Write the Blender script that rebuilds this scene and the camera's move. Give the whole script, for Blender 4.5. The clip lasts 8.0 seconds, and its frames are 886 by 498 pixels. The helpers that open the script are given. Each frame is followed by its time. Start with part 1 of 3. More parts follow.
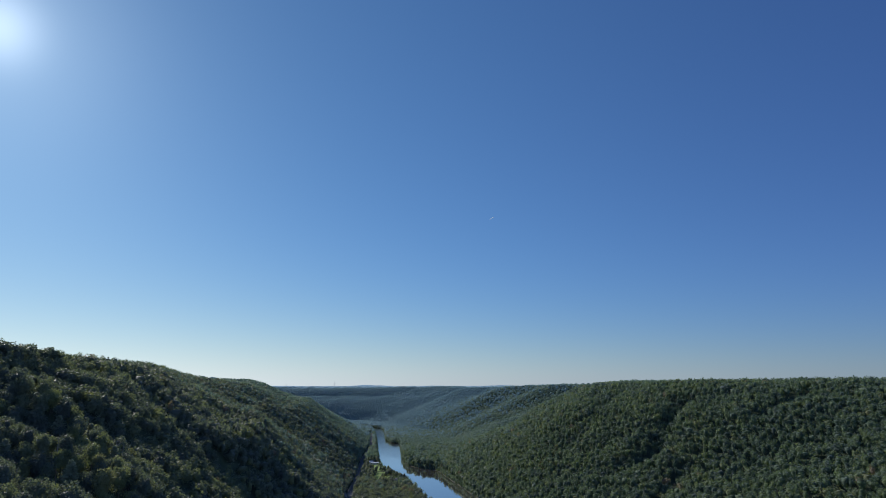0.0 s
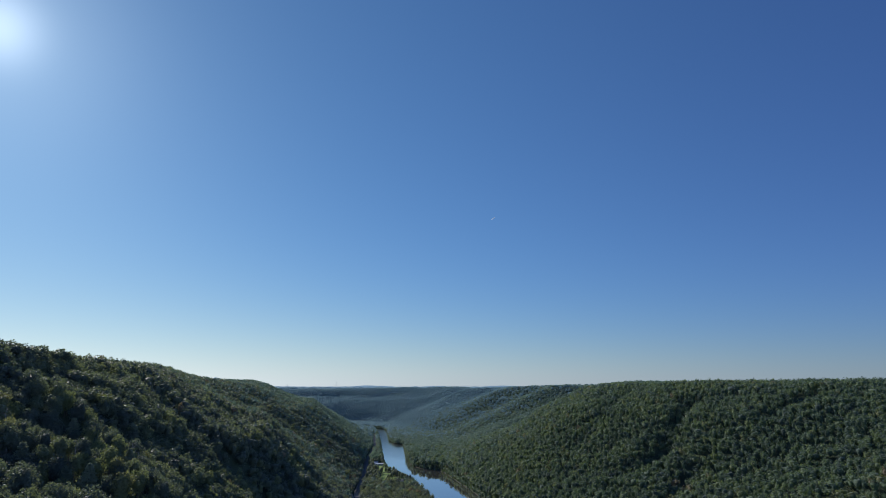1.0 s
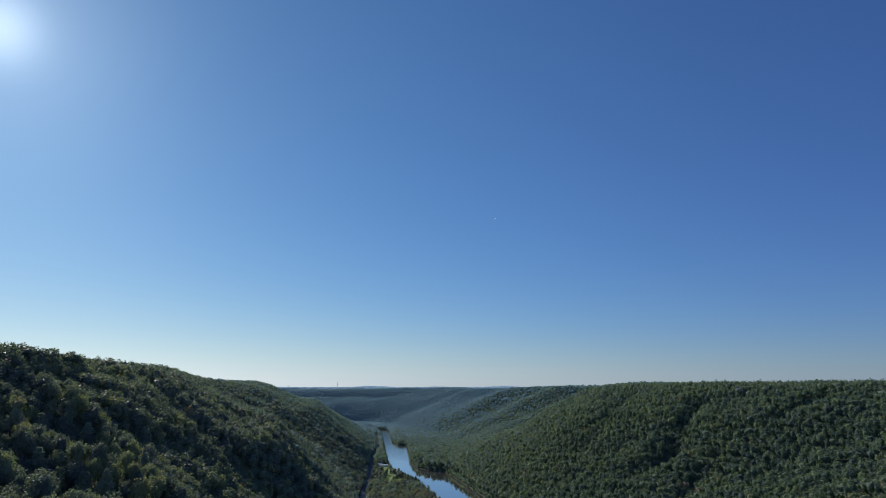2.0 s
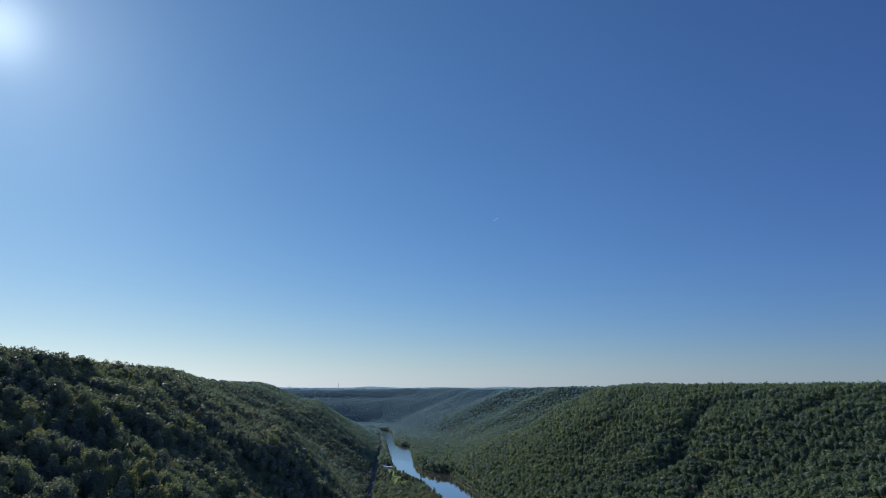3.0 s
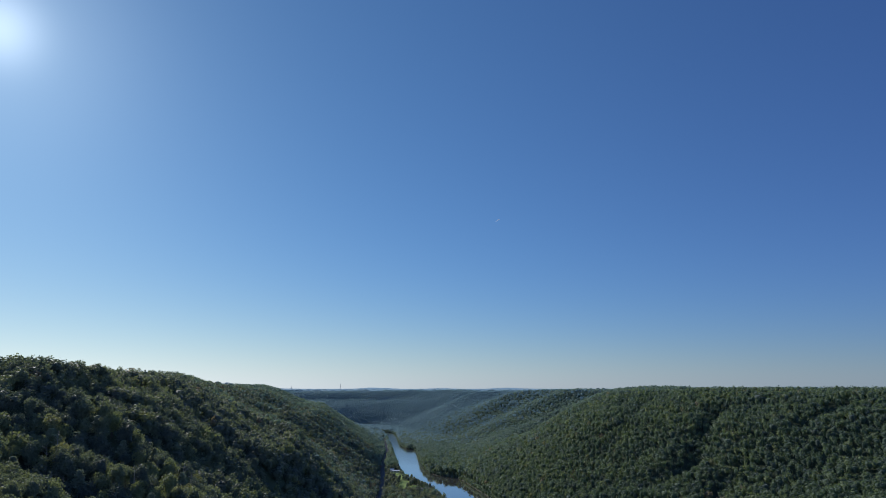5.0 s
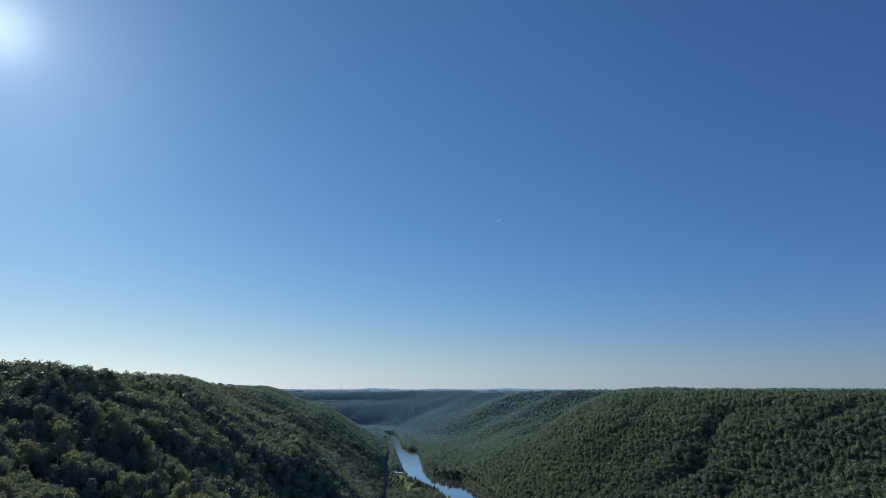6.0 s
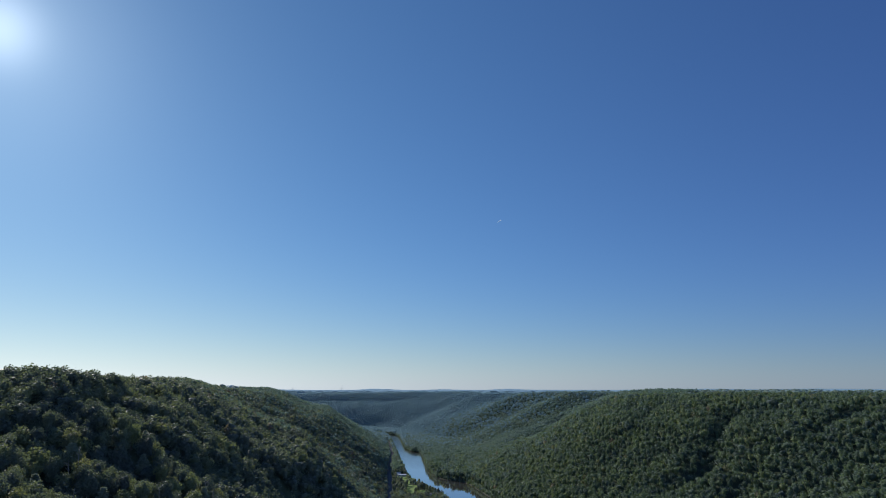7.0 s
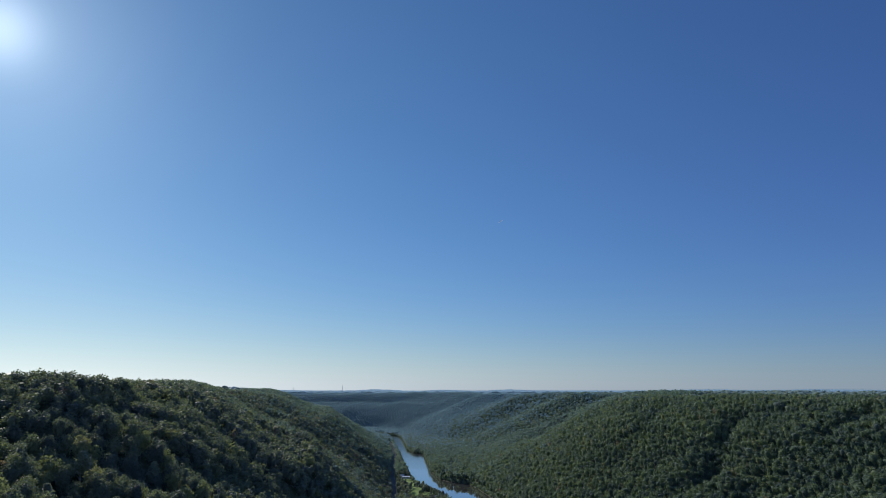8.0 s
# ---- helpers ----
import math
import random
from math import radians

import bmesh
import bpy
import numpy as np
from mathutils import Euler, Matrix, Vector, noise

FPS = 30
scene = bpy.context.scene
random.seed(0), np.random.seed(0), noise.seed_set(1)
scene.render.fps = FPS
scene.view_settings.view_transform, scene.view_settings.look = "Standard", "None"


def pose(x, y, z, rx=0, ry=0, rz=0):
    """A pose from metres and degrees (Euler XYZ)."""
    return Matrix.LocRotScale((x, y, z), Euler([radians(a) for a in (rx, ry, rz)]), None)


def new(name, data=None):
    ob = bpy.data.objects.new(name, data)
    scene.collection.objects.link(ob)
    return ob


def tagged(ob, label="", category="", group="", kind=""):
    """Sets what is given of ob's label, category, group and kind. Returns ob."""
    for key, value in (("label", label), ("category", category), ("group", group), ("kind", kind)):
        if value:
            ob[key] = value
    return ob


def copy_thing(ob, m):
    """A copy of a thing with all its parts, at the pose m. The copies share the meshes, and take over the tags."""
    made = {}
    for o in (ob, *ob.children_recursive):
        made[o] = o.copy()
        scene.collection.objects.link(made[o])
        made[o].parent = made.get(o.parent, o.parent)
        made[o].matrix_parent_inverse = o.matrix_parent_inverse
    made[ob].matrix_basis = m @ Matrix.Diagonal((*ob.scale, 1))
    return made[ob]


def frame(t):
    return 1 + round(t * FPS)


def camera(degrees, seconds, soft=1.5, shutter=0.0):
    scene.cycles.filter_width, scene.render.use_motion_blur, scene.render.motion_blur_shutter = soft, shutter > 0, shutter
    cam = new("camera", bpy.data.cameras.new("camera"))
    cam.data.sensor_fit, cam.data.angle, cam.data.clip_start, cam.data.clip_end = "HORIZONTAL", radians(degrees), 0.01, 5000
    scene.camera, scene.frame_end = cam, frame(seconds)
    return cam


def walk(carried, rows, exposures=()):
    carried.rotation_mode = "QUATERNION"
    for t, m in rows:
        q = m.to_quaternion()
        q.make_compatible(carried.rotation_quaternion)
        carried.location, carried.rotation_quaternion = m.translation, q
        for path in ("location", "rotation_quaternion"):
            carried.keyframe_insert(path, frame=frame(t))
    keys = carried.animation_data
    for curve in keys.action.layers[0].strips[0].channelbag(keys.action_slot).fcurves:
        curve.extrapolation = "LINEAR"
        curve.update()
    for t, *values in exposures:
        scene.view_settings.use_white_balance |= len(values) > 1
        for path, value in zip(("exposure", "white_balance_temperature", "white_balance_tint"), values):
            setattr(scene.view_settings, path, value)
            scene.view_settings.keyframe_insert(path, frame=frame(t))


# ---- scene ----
cam = camera(72, 8.0, soft=0.9)
walk(cam, [
    (0.0, pose(32.17, -8.50, 142.09, 102.813, 0, -0.062)),
    (0.5, pose(27.70, -7.44, 142.45, 102.825, 0, -0.052)),
    (1.0, pose(23.32, -6.36, 143.06, 102.836, 0, -0.043)),
    (1.5, pose(19.06, -5.28, 143.89, 102.846, 0, -0.034)),
    (2.0, pose(14.94, -4.20, 144.90, 102.856, 0, -0.027)),
    (2.5, pose(10.98, -3.14, 146.04, 102.866, 0, -0.020)),
    (3.0, pose(7.17, -2.08, 147.29, 102.875, 0, -0.015)),
    (3.5, pose(3.52, -1.04, 148.62, 102.884, 0, -0.010)),
    (4.0, pose(0.01, 0.00, 150.00, 102.892, 0, -0.006)),
    (4.5, pose(-3.37, 1.04, 151.41, 102.900, 0, -0.003)),
    (5.0, pose(-6.65, 2.09, 152.85, 102.907, 0, -0.002)),
    (5.5, pose(-9.86, 3.18, 154.30, 102.914, 0, -0.001)),
    (6.0, pose(-13.03, 4.32, 155.75, 102.921, 0, -0.001)),
    (6.5, pose(-16.23, 5.53, 157.21, 102.927, 0, -0.002)),
    (7.0, pose(-19.50, 6.84, 158.67, 102.933, 0, -0.004)),
    (7.5, pose(-22.91, 8.29, 160.14, 102.938, 0, -0.007)),
    (8.0, pose(-26.52, 9.89, 161.65, 102.943, 0, -0.011)),
])

# ---- light ----
SUN_AZIMUTH, SUN_HEIGHT = radians(-39.3), radians(26.6)      # azimuth from +y, clockwise
to_sun = Vector((math.sin(SUN_AZIMUTH) * math.cos(SUN_HEIGHT), math.cos(SUN_AZIMUTH) * math.cos(SUN_HEIGHT), math.sin(SUN_HEIGHT)))
world = bpy.data.worlds.new("clear_sky")
scene.world = world
world.use_nodes = True
wt = world.node_tree
sky = wt.nodes.new("ShaderNodeTexSky")
sky.sky_type = "NISHITA"
sky.sun_disc = False
sky.sun_elevation, sky.sun_rotation = SUN_HEIGHT, SUN_AZIMUTH
sky.altitude, sky.air_density, sky.dust_density, sky.ozone_density = 200, 1.0, 0.2, 4.0
wt.nodes["Background"].inputs[1].default_value = 0.025


def wnode(kind, operation, *inputs):
    n = wt.nodes.new(kind)
    n.operation = operation
    for socket, value in zip(n.inputs, inputs):
        if isinstance(value, (int, float, tuple)):
            socket.default_value = value
        else:
            wt.links.new(value, socket)
    return n


def wmix(kind, factor, a, b):
    n = wt.nodes.new("ShaderNodeMix")
    n.data_type, n.blend_type = "RGBA", kind
    for socket, value in ((n.inputs[0], factor), (n.inputs[6], a), (n.inputs[7], b)):
        if isinstance(value, (int, float, tuple)):
            socket.default_value = value
        else:
            wt.links.new(value, socket)
    return n.outputs[2]


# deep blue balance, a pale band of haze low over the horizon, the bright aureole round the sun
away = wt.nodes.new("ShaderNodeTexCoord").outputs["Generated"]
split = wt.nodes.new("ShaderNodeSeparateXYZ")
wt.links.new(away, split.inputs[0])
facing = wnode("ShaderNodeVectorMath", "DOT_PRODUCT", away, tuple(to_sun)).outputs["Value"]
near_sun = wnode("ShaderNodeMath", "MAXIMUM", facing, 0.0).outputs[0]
# added fill light: the unseen sky opposite the sun is made brighter and whiter
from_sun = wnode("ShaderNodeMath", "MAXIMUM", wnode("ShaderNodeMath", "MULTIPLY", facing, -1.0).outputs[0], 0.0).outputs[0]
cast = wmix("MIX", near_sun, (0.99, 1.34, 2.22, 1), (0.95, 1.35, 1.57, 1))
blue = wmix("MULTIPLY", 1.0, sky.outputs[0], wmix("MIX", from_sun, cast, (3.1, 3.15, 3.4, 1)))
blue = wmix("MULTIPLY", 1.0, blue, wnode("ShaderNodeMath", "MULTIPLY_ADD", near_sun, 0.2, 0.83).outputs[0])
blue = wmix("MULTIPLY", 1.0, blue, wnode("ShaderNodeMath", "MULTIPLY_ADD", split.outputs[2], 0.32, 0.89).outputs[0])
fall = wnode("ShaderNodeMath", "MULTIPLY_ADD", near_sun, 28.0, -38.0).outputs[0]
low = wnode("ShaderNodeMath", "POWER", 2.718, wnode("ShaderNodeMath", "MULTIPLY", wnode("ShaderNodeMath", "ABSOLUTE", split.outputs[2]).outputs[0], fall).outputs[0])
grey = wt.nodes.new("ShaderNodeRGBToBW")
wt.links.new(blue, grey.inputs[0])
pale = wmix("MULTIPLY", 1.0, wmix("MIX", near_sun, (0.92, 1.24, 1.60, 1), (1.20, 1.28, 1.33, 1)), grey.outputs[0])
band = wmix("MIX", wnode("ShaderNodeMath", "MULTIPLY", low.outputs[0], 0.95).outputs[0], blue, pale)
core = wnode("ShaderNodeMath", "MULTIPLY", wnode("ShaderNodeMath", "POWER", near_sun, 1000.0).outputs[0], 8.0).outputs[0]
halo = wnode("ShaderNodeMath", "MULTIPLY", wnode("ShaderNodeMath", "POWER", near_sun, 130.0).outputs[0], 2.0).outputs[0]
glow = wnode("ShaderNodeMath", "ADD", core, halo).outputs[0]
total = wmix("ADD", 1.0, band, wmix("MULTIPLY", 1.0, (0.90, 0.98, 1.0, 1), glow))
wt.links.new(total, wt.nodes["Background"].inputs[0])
sun = new("sun", bpy.data.lights.new("sun", "SUN"))
sun.data.energy, sun.data.angle, sun.data.color = 2.0, radians(0.53), (1.0, 0.95, 0.87)
sun.matrix_world = to_sun.to_track_quat("Z", "Y").to_matrix().to_4x4()
scene.view_settings.exposure = 1.0


# ---- materials ----
def material(name):
    m = bpy.data.materials.new(name)
    m.use_nodes = True
    t = m.node_tree
    return m, t, t.nodes["Principled BSDF"]


def node(t, kind, **values):
    n = t.nodes.new(kind)
    for key, value in values.items():
        n.inputs[key.replace("_", " ")].default_value = value
    return n


def ramp(t, source, stops):
    n = t.nodes.new("ShaderNodeValToRGB")
    while len(n.color_ramp.elements) < len(stops):
        n.color_ramp.elements.new(0.5)
    for e, (place, colour) in zip(n.color_ramp.elements, stops):
        e.position, e.color = place, (*colour, 1)
    t.links.new(source, n.inputs[0])
    return n


def mixed(t, kind, factor, a, b):
    n = t.nodes.new("ShaderNodeMix")
    n.data_type, n.blend_type = "RGBA", kind
    for socket, value in ((n.inputs[0], factor), (n.inputs[6], a), (n.inputs[7], b)):
        if isinstance(value, (int, float, tuple)):
            socket.default_value = value
        else:
            t.links.new(value, socket)
    return n.outputs[2]


def place(t):
    n = t.nodes.new("ShaderNodeNewGeometry")
    return n.outputs["Position"]


def foliage(name, stops, single=False, leaf=0.6, stand=70.0, haze=0.03, veil=(0.6, 0.8, 1.0), through_leaf=(0.95, 1.0, 0.55)):
    """Leaves: each tree has its own tint, stands of trees drift in colour, twigs and leaves break it up."""
    m, t, b = material(name)
    if single:
        source = t.nodes.new("ShaderNodeObjectInfo").outputs["Random"]
    else:
        a = t.nodes.new("ShaderNodeAttribute")
        a.attribute_name = "tint"
        source = a.outputs["Fac"]
    where = place(t)
    patch = node(t, "ShaderNodeTexNoise", Scale=1 / stand, Detail=3.0)
    t.links.new(where, patch.inputs["Vector"])
    add = t.nodes.new("ShaderNodeMath")
    add.operation = "MULTIPLY_ADD"
    t.links.new(patch.outputs["Fac"], add.inputs[0])
    add.inputs[1].default_value = 0.9
    t.links.new(source, add.inputs[2])
    sub = t.nodes.new("ShaderNodeMath")
    sub.operation, sub.inputs[1].default_value = "SUBTRACT", 0.45
    t.links.new(add.outputs[0], sub.inputs[0])
    base = ramp(t, sub.outputs[0], stops).outputs[0]
    grain = node(t, "ShaderNodeTexNoise", Scale=1 / leaf, Detail=4.0, Roughness=0.7)
    t.links.new(where, grain.inputs["Vector"])
    speck = ramp(t, grain.outputs["Fac"], ((0.3, (0.8, 0.8, 0.8)), (0.7, (1.14, 1.14, 1.1)))).outputs[0]
    colour = mixed(t, "MULTIPLY", 1.0, base, speck)
    t.links.new(colour, b.inputs["Base Color"])
    b.inputs["Roughness"].default_value = 0.55
    b.inputs["Specular IOR Level"].default_value = 0.03
    # tinted sheen on the leaves stands in for the bluish veil of hazy air
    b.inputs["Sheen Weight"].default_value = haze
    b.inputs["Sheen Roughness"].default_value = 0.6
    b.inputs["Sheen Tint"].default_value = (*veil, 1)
    bump = node(t, "ShaderNodeBump", Strength=0.5, Distance=leaf * 0.4)
    t.links.new(grain.outputs["Fac"], bump.inputs["Height"])
    t.links.new(bump.outputs[0], b.inputs["Normal"])
    thin = t.nodes.new("ShaderNodeBsdfTranslucent")
    t.links.new(mixed(t, "MULTIPLY", 1.0, colour, (*through_leaf, 1)), thin.inputs["Color"])
    mix = t.nodes.new("ShaderNodeAddShader")
    t.links.new(b.outputs[0], mix.inputs[0])
    t.links.new(thin.outputs[0], mix.inputs[1])
    t.links.new(mix.outputs[0], t.nodes["Material Output"].inputs["Surface"])
    return m


def rough(name, dark, light, size=3.0, roughness=0.9, bump=0.4, gloss=0.1):
    m, t, b = material(name)
    where = place(t)
    big = node(t, "ShaderNodeTexNoise", Scale=1 / size, Detail=6.0, Roughness=0.65)
    t.links.new(where, big.inputs["Vector"])
    t.links.new(ramp(t, big.outputs["Fac"], ((0.3, dark), (0.7, light))).outputs[0], b.inputs["Base Color"])
    b.inputs["Roughness"].default_value = roughness
    b.inputs["Specular IOR Level"].default_value = gloss
    n = node(t, "ShaderNodeBump", Strength=bump, Distance=size * 0.1)
    t.links.new(big.outputs["Fac"], n.inputs["Height"])
    t.links.new(n.outputs[0], b.inputs["Normal"])
    return m


GREEN = ((0.0, (0.045, 0.066, 0.060)), (0.3, (0.061, 0.089, 0.063)), (0.6, (0.081, 0.110, 0.064)), (0.84, (0.107, 0.131, 0.066)), (0.97, (0.122, 0.122, 0.068)), (1.0, (0.128, 0.101, 0.072)))
# next two ramps have the haze of distance painted into the leaf colour
HALF_HAZED = ((0.0, (0.082, 0.110, 0.108)), (0.3, (0.099, 0.131, 0.116)), (0.6, (0.114, 0.148, 0.119)), (0.85, (0.129, 0.161, 0.119)), (1.0, (0.140, 0.155, 0.120)))
HAZED = ((0.0, (0.088, 0.136, 0.156)), (0.4, (0.098, 0.150, 0.166)), (0.7, (0.107, 0.160, 0.169)), (1.0, (0.117, 0.166, 0.167)))
PINE = ((0.0, (0.130, 0.146, 0.130)), (0.5, (0.160, 0.176, 0.148)), (1.0, (0.190, 0.202, 0.160)))
OLIVE = ((0.0, (0.064, 0.077, 0.076)), (0.3, (0.084, 0.099, 0.084)), (0.6, (0.108, 0.122, 0.086)), (0.84, (0.134, 0.147, 0.080)), (0.96, (0.142, 0.136, 0.082)), (1.0, (0.142, 0.108, 0.086)))
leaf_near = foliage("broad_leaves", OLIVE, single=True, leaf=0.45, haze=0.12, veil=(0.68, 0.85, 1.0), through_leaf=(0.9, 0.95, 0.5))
leaf_olive = foliage("olive_green_leaves", OLIVE, leaf=0.6, haze=0.10, veil=(0.68, 0.85, 1.0), through_leaf=(0.8, 0.85, 0.45))
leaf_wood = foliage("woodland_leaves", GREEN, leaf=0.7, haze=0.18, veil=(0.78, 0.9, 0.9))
leaf_half_hazed = foliage("half_hazed_leaves", HALF_HAZED, leaf=1.1, stand=120, haze=0.26, veil=(0.6, 0.86, 0.9), through_leaf=(0.7, 0.8, 0.48))
leaf_hazed = foliage("distant_hazed_leaves", HAZED, leaf=1.6, stand=200, haze=0.5, veil=(0.5, 0.76, 1.0), through_leaf=(0.9, 0.96, 0.85))
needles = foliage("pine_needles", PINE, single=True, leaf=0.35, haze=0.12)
bark = rough("grey_bark", (0.07, 0.06, 0.05), (0.2, 0.18, 0.15), 0.5)
forest_floor = rough("forest_floor", (0.060, 0.080, 0.055), (0.10, 0.12, 0.08), 6.0, 1.0, 0.4, 0.0)
lawn = rough("mown_lawn", (0.16, 0.24, 0.07), (0.24, 0.33, 0.10), 5.0)
gravel = rough("grey_gravel", (0.16, 0.15, 0.14), (0.30, 0.29, 0.27), 1.2)
silt = rough("river_silt", (0.05, 0.052, 0.042), (0.10, 0.098, 0.08), 2.5)
asphalt = rough("worn_asphalt", (0.12, 0.123, 0.132), (0.18, 0.183, 0.19), 2.0)

water, wtree, wb = material("river_water")
wb.inputs["Base Color"].default_value = (0.085, 0.083, 0.074, 1)
wb.inputs["Coat Weight"].default_value, wb.inputs["Coat Roughness"].default_value = 1.0, 0.03
wb.inputs["Roughness"].default_value = 0.03
wb.inputs["IOR"].default_value = 1.333
swell = node(wtree, "ShaderNodeTexNoise", Scale=0.5, Detail=5.0, Roughness=0.6)
wtree.links.new(place(wtree), swell.inputs["Vector"])
wsplit = wtree.nodes.new("ShaderNodeSeparateXYZ")
wtree.links.new(place(wtree), wsplit.inputs[0])
gusts = node(wtree, "ShaderNodeTexNoise", Scale=0.012, Detail=4.0, Roughness=0.65)
wtree.links.new(place(wtree), gusts.inputs["Vector"])
reach = wtree.nodes.new("ShaderNodeMapRange")
for key, value in (("From Min", 1080.0), ("From Max", 1420.0), ("To Min", -0.42), ("To Max", 0.55)):
    reach.inputs[key].default_value = value
wtree.links.new(wsplit.outputs[1], reach.inputs["Value"])
breeze = wtree.nodes.new("ShaderNodeMath")
breeze.operation, breeze.use_clamp = "ADD", True
wtree.links.new(gusts.outputs["Fac"], breeze.inputs[0])
wtree.links.new(reach.outputs[0], breeze.inputs[1])
for key, calm, ruffled in (("Roughness", 0.03, 0.14), ("Coat Roughness", 0.03, 0.14)):
    spread = wtree.nodes.new("ShaderNodeMapRange")
    spread.inputs["To Min"].default_value, spread.inputs["To Max"].default_value = calm, ruffled
    wtree.links.new(breeze.outputs[0], spread.inputs["Value"])
    wtree.links.new(spread.outputs[0], wb.inputs[key])
wbump = node(wtree, "ShaderNodeBump", Strength=0.014, Distance=0.25)
wtree.links.new(swell.outputs["Fac"], wbump.inputs["Height"])
wtree.links.new(wbump.outputs[0], wb.inputs["Normal"])


# ---- the lie of the land ----
YS = np.arange(-1600.0, 5001.0, 10.0)


def line(pairs, soft=9):
    """A smooth line over the plan: x for every y."""
    ys, xs = zip(*pairs)
    v = np.interp(YS, ys, xs)
    k = np.hanning(soft + 2)[1:-1]
    return np.convolve(np.pad(v, soft // 2, mode="edge"), k / k.sum(), mode="valid")


# west side of the valley: foot, middle of the slope, rim
W_FOOT = line(((-1600, 330), (0, 170), (285, 50), (410, 10), (550, -20), (690, -60), (900, -104), (1200, -127), (1500, -150), (1800, -178), (2250, -240), (2450, -500), (2600, -1200), (2750, -2200)), 13)
W_HALF = line(((-1600, 120), (0, -60), (200, -104), (285, -111), (410, -136), (520, -146), (600, -143), (690, -166), (800, -222), (920, -258), (1034, -276), (1110, -268), (1170, -262), (1270, -258), (1344, -258), (1440, -280), (1500, -296), (1700, -330), (1900, -380), (2200, -560), (2400, -1000), (2600, -2700)), 13)
W_RIM = line(((-1600, -80), (0, -195), (200, -216), (285, -226), (410, -245), (500, -255), (690, -308), (850, -375), (940, -402), (1034, -424), (1110, -424), (1270, -405), (1500, -450), (1800, -530), (2000, -610), (2200, -800), (2400, -1500), (2550, -3300)), 13)
# east side
E_FOOT = line(((-1600, 500), (0, 380), (400, 280), (640, 190), (800, 105), (880, 74), (1000, 50), (1180, 34), (1260, 40), (1400, 40), (1735, 60), (2000, 0), (2250, -110), (2500, -190), (2650, -330), (2750, -700), (2850, -1500), (2950, -2600)), 9)
E_HALF = line(((-1600, 800), (0, 640), (400, 548), (650, 456), (713, 392), (790, 335), (846, 295), (933, 248), (1050, 222), (1180, 215), (1280, 250), (1420, 345), (1560, 330), (1735, 295), (2000, 190), (2257, 100), (2500, 20), (2714, -60), (2900, -260), (3000, -600), (3100, -1500), (3200, -2700)), 9)
E_RIM = line(((-1600, 1000), (0, 860), (400, 760), (650, 640), (773, 520), (850, 465), (950, 390), (1050, 330), (1180, 315), (1280, 370), (1420, 480), (1560, 470), (1735, 420), (2000, 330), (2257, 240), (2500, 170), (2714, 90), (2900, -20), (3060, -260), (3180, -700), (3290, -1700), (3340, -2800)), 9)
spurs = np.clip((YS - 1500) / 200, 0, 1) * np.clip((2750 - YS) / 200, 0, 1) * np.sin((YS - 1560) * 2 * np.pi / 300 + 0.6 * np.sin(YS / 140))
E_HALF, E_RIM = E_HALF + 28 * spurs, E_RIM + 50 * spurs
# banks of the river
W_BANK = line(((-1600, 380), (0, 240), (400, 150), (640, 85), (796, 16), (937, -13), (992, -26), (1054, -49), (1136, -73), (1225, -89), (1389, -109), (1670, -141), (2056, -187), (2220, -215), (2400, -330), (2600, -900), (2750, -2000)), 5)
E_BANK = line(((-1600, 450), (0, 310), (400, 220), (640, 150), (850, 78), (914, 66), (1006, 47), (1100, 29), (1130, 20), (1160, -11), (1200, -33), (1310, -49), (1365, -54), (1555, -70), (1640, -75), (1668, -101), (1743, -121), (1820, -130), (2130, -162), (2248, -184), (2430, -300), (2620, -860), (2770, -1960)), 3)
# low hills on the far plateau: x, y, half width, height
HILLS = ((-500, 4500, 130, 10), (0, 4600, 110, 7), (470, 4600, 120, 8), (1850, 4400, 260, 10), (2600, 4300, 300, 10), (-1500, 4600, 300, 8))
# gullies and benches in the slopes, some dug to darken a slope or fit the skyline to the camera's view: ends of the
# line, depth, width
GULLIES = ((-440, 1270, -410, 1420, 6.5, 85), (-70, 228, -205, 250, 9, 20), (285, 755, 358, 838, 12, 14), (232, 745, 285, 755, 7, 13), (400, 724, 470, 742, 11, 10), (205, 860, 300, 960, 6, 15), (235, 640, 300, 700, 8, 14),
           (180, 1490, 265, 1590, 16, 32), (-215, 285, -165, 291, 6, 18), (-208, 330, -226, 460, 6, 11), (-212, 368, -184, 396, 6, 11), (-138, 380, -130, 466, 12, 18), (-98, 330, -106, 490, 14, 26),
           (-100, 585, -190, 640, 7, 18), (-140, 455, -230, 500, 6, 14), (-120, 348, -220, 362, 5, 14), (-190, 870, -330, 860, 5, 22), (-170, 1140, -330, 1180, 5, 22))


def waves(x, y, size):
    return (np.sin(x / size + 1.7 * np.sin(y / size * 0.7)) + np.sin(y / size * 1.13 + 2.1 + 1.3 * np.sin(x / size * 0.6))
            + 0.6 * np.sin((x + y) / size * 1.9 + 0.7) + 0.5 * np.sin((x - 0.7 * y) / size * 2.7)) / 3.1


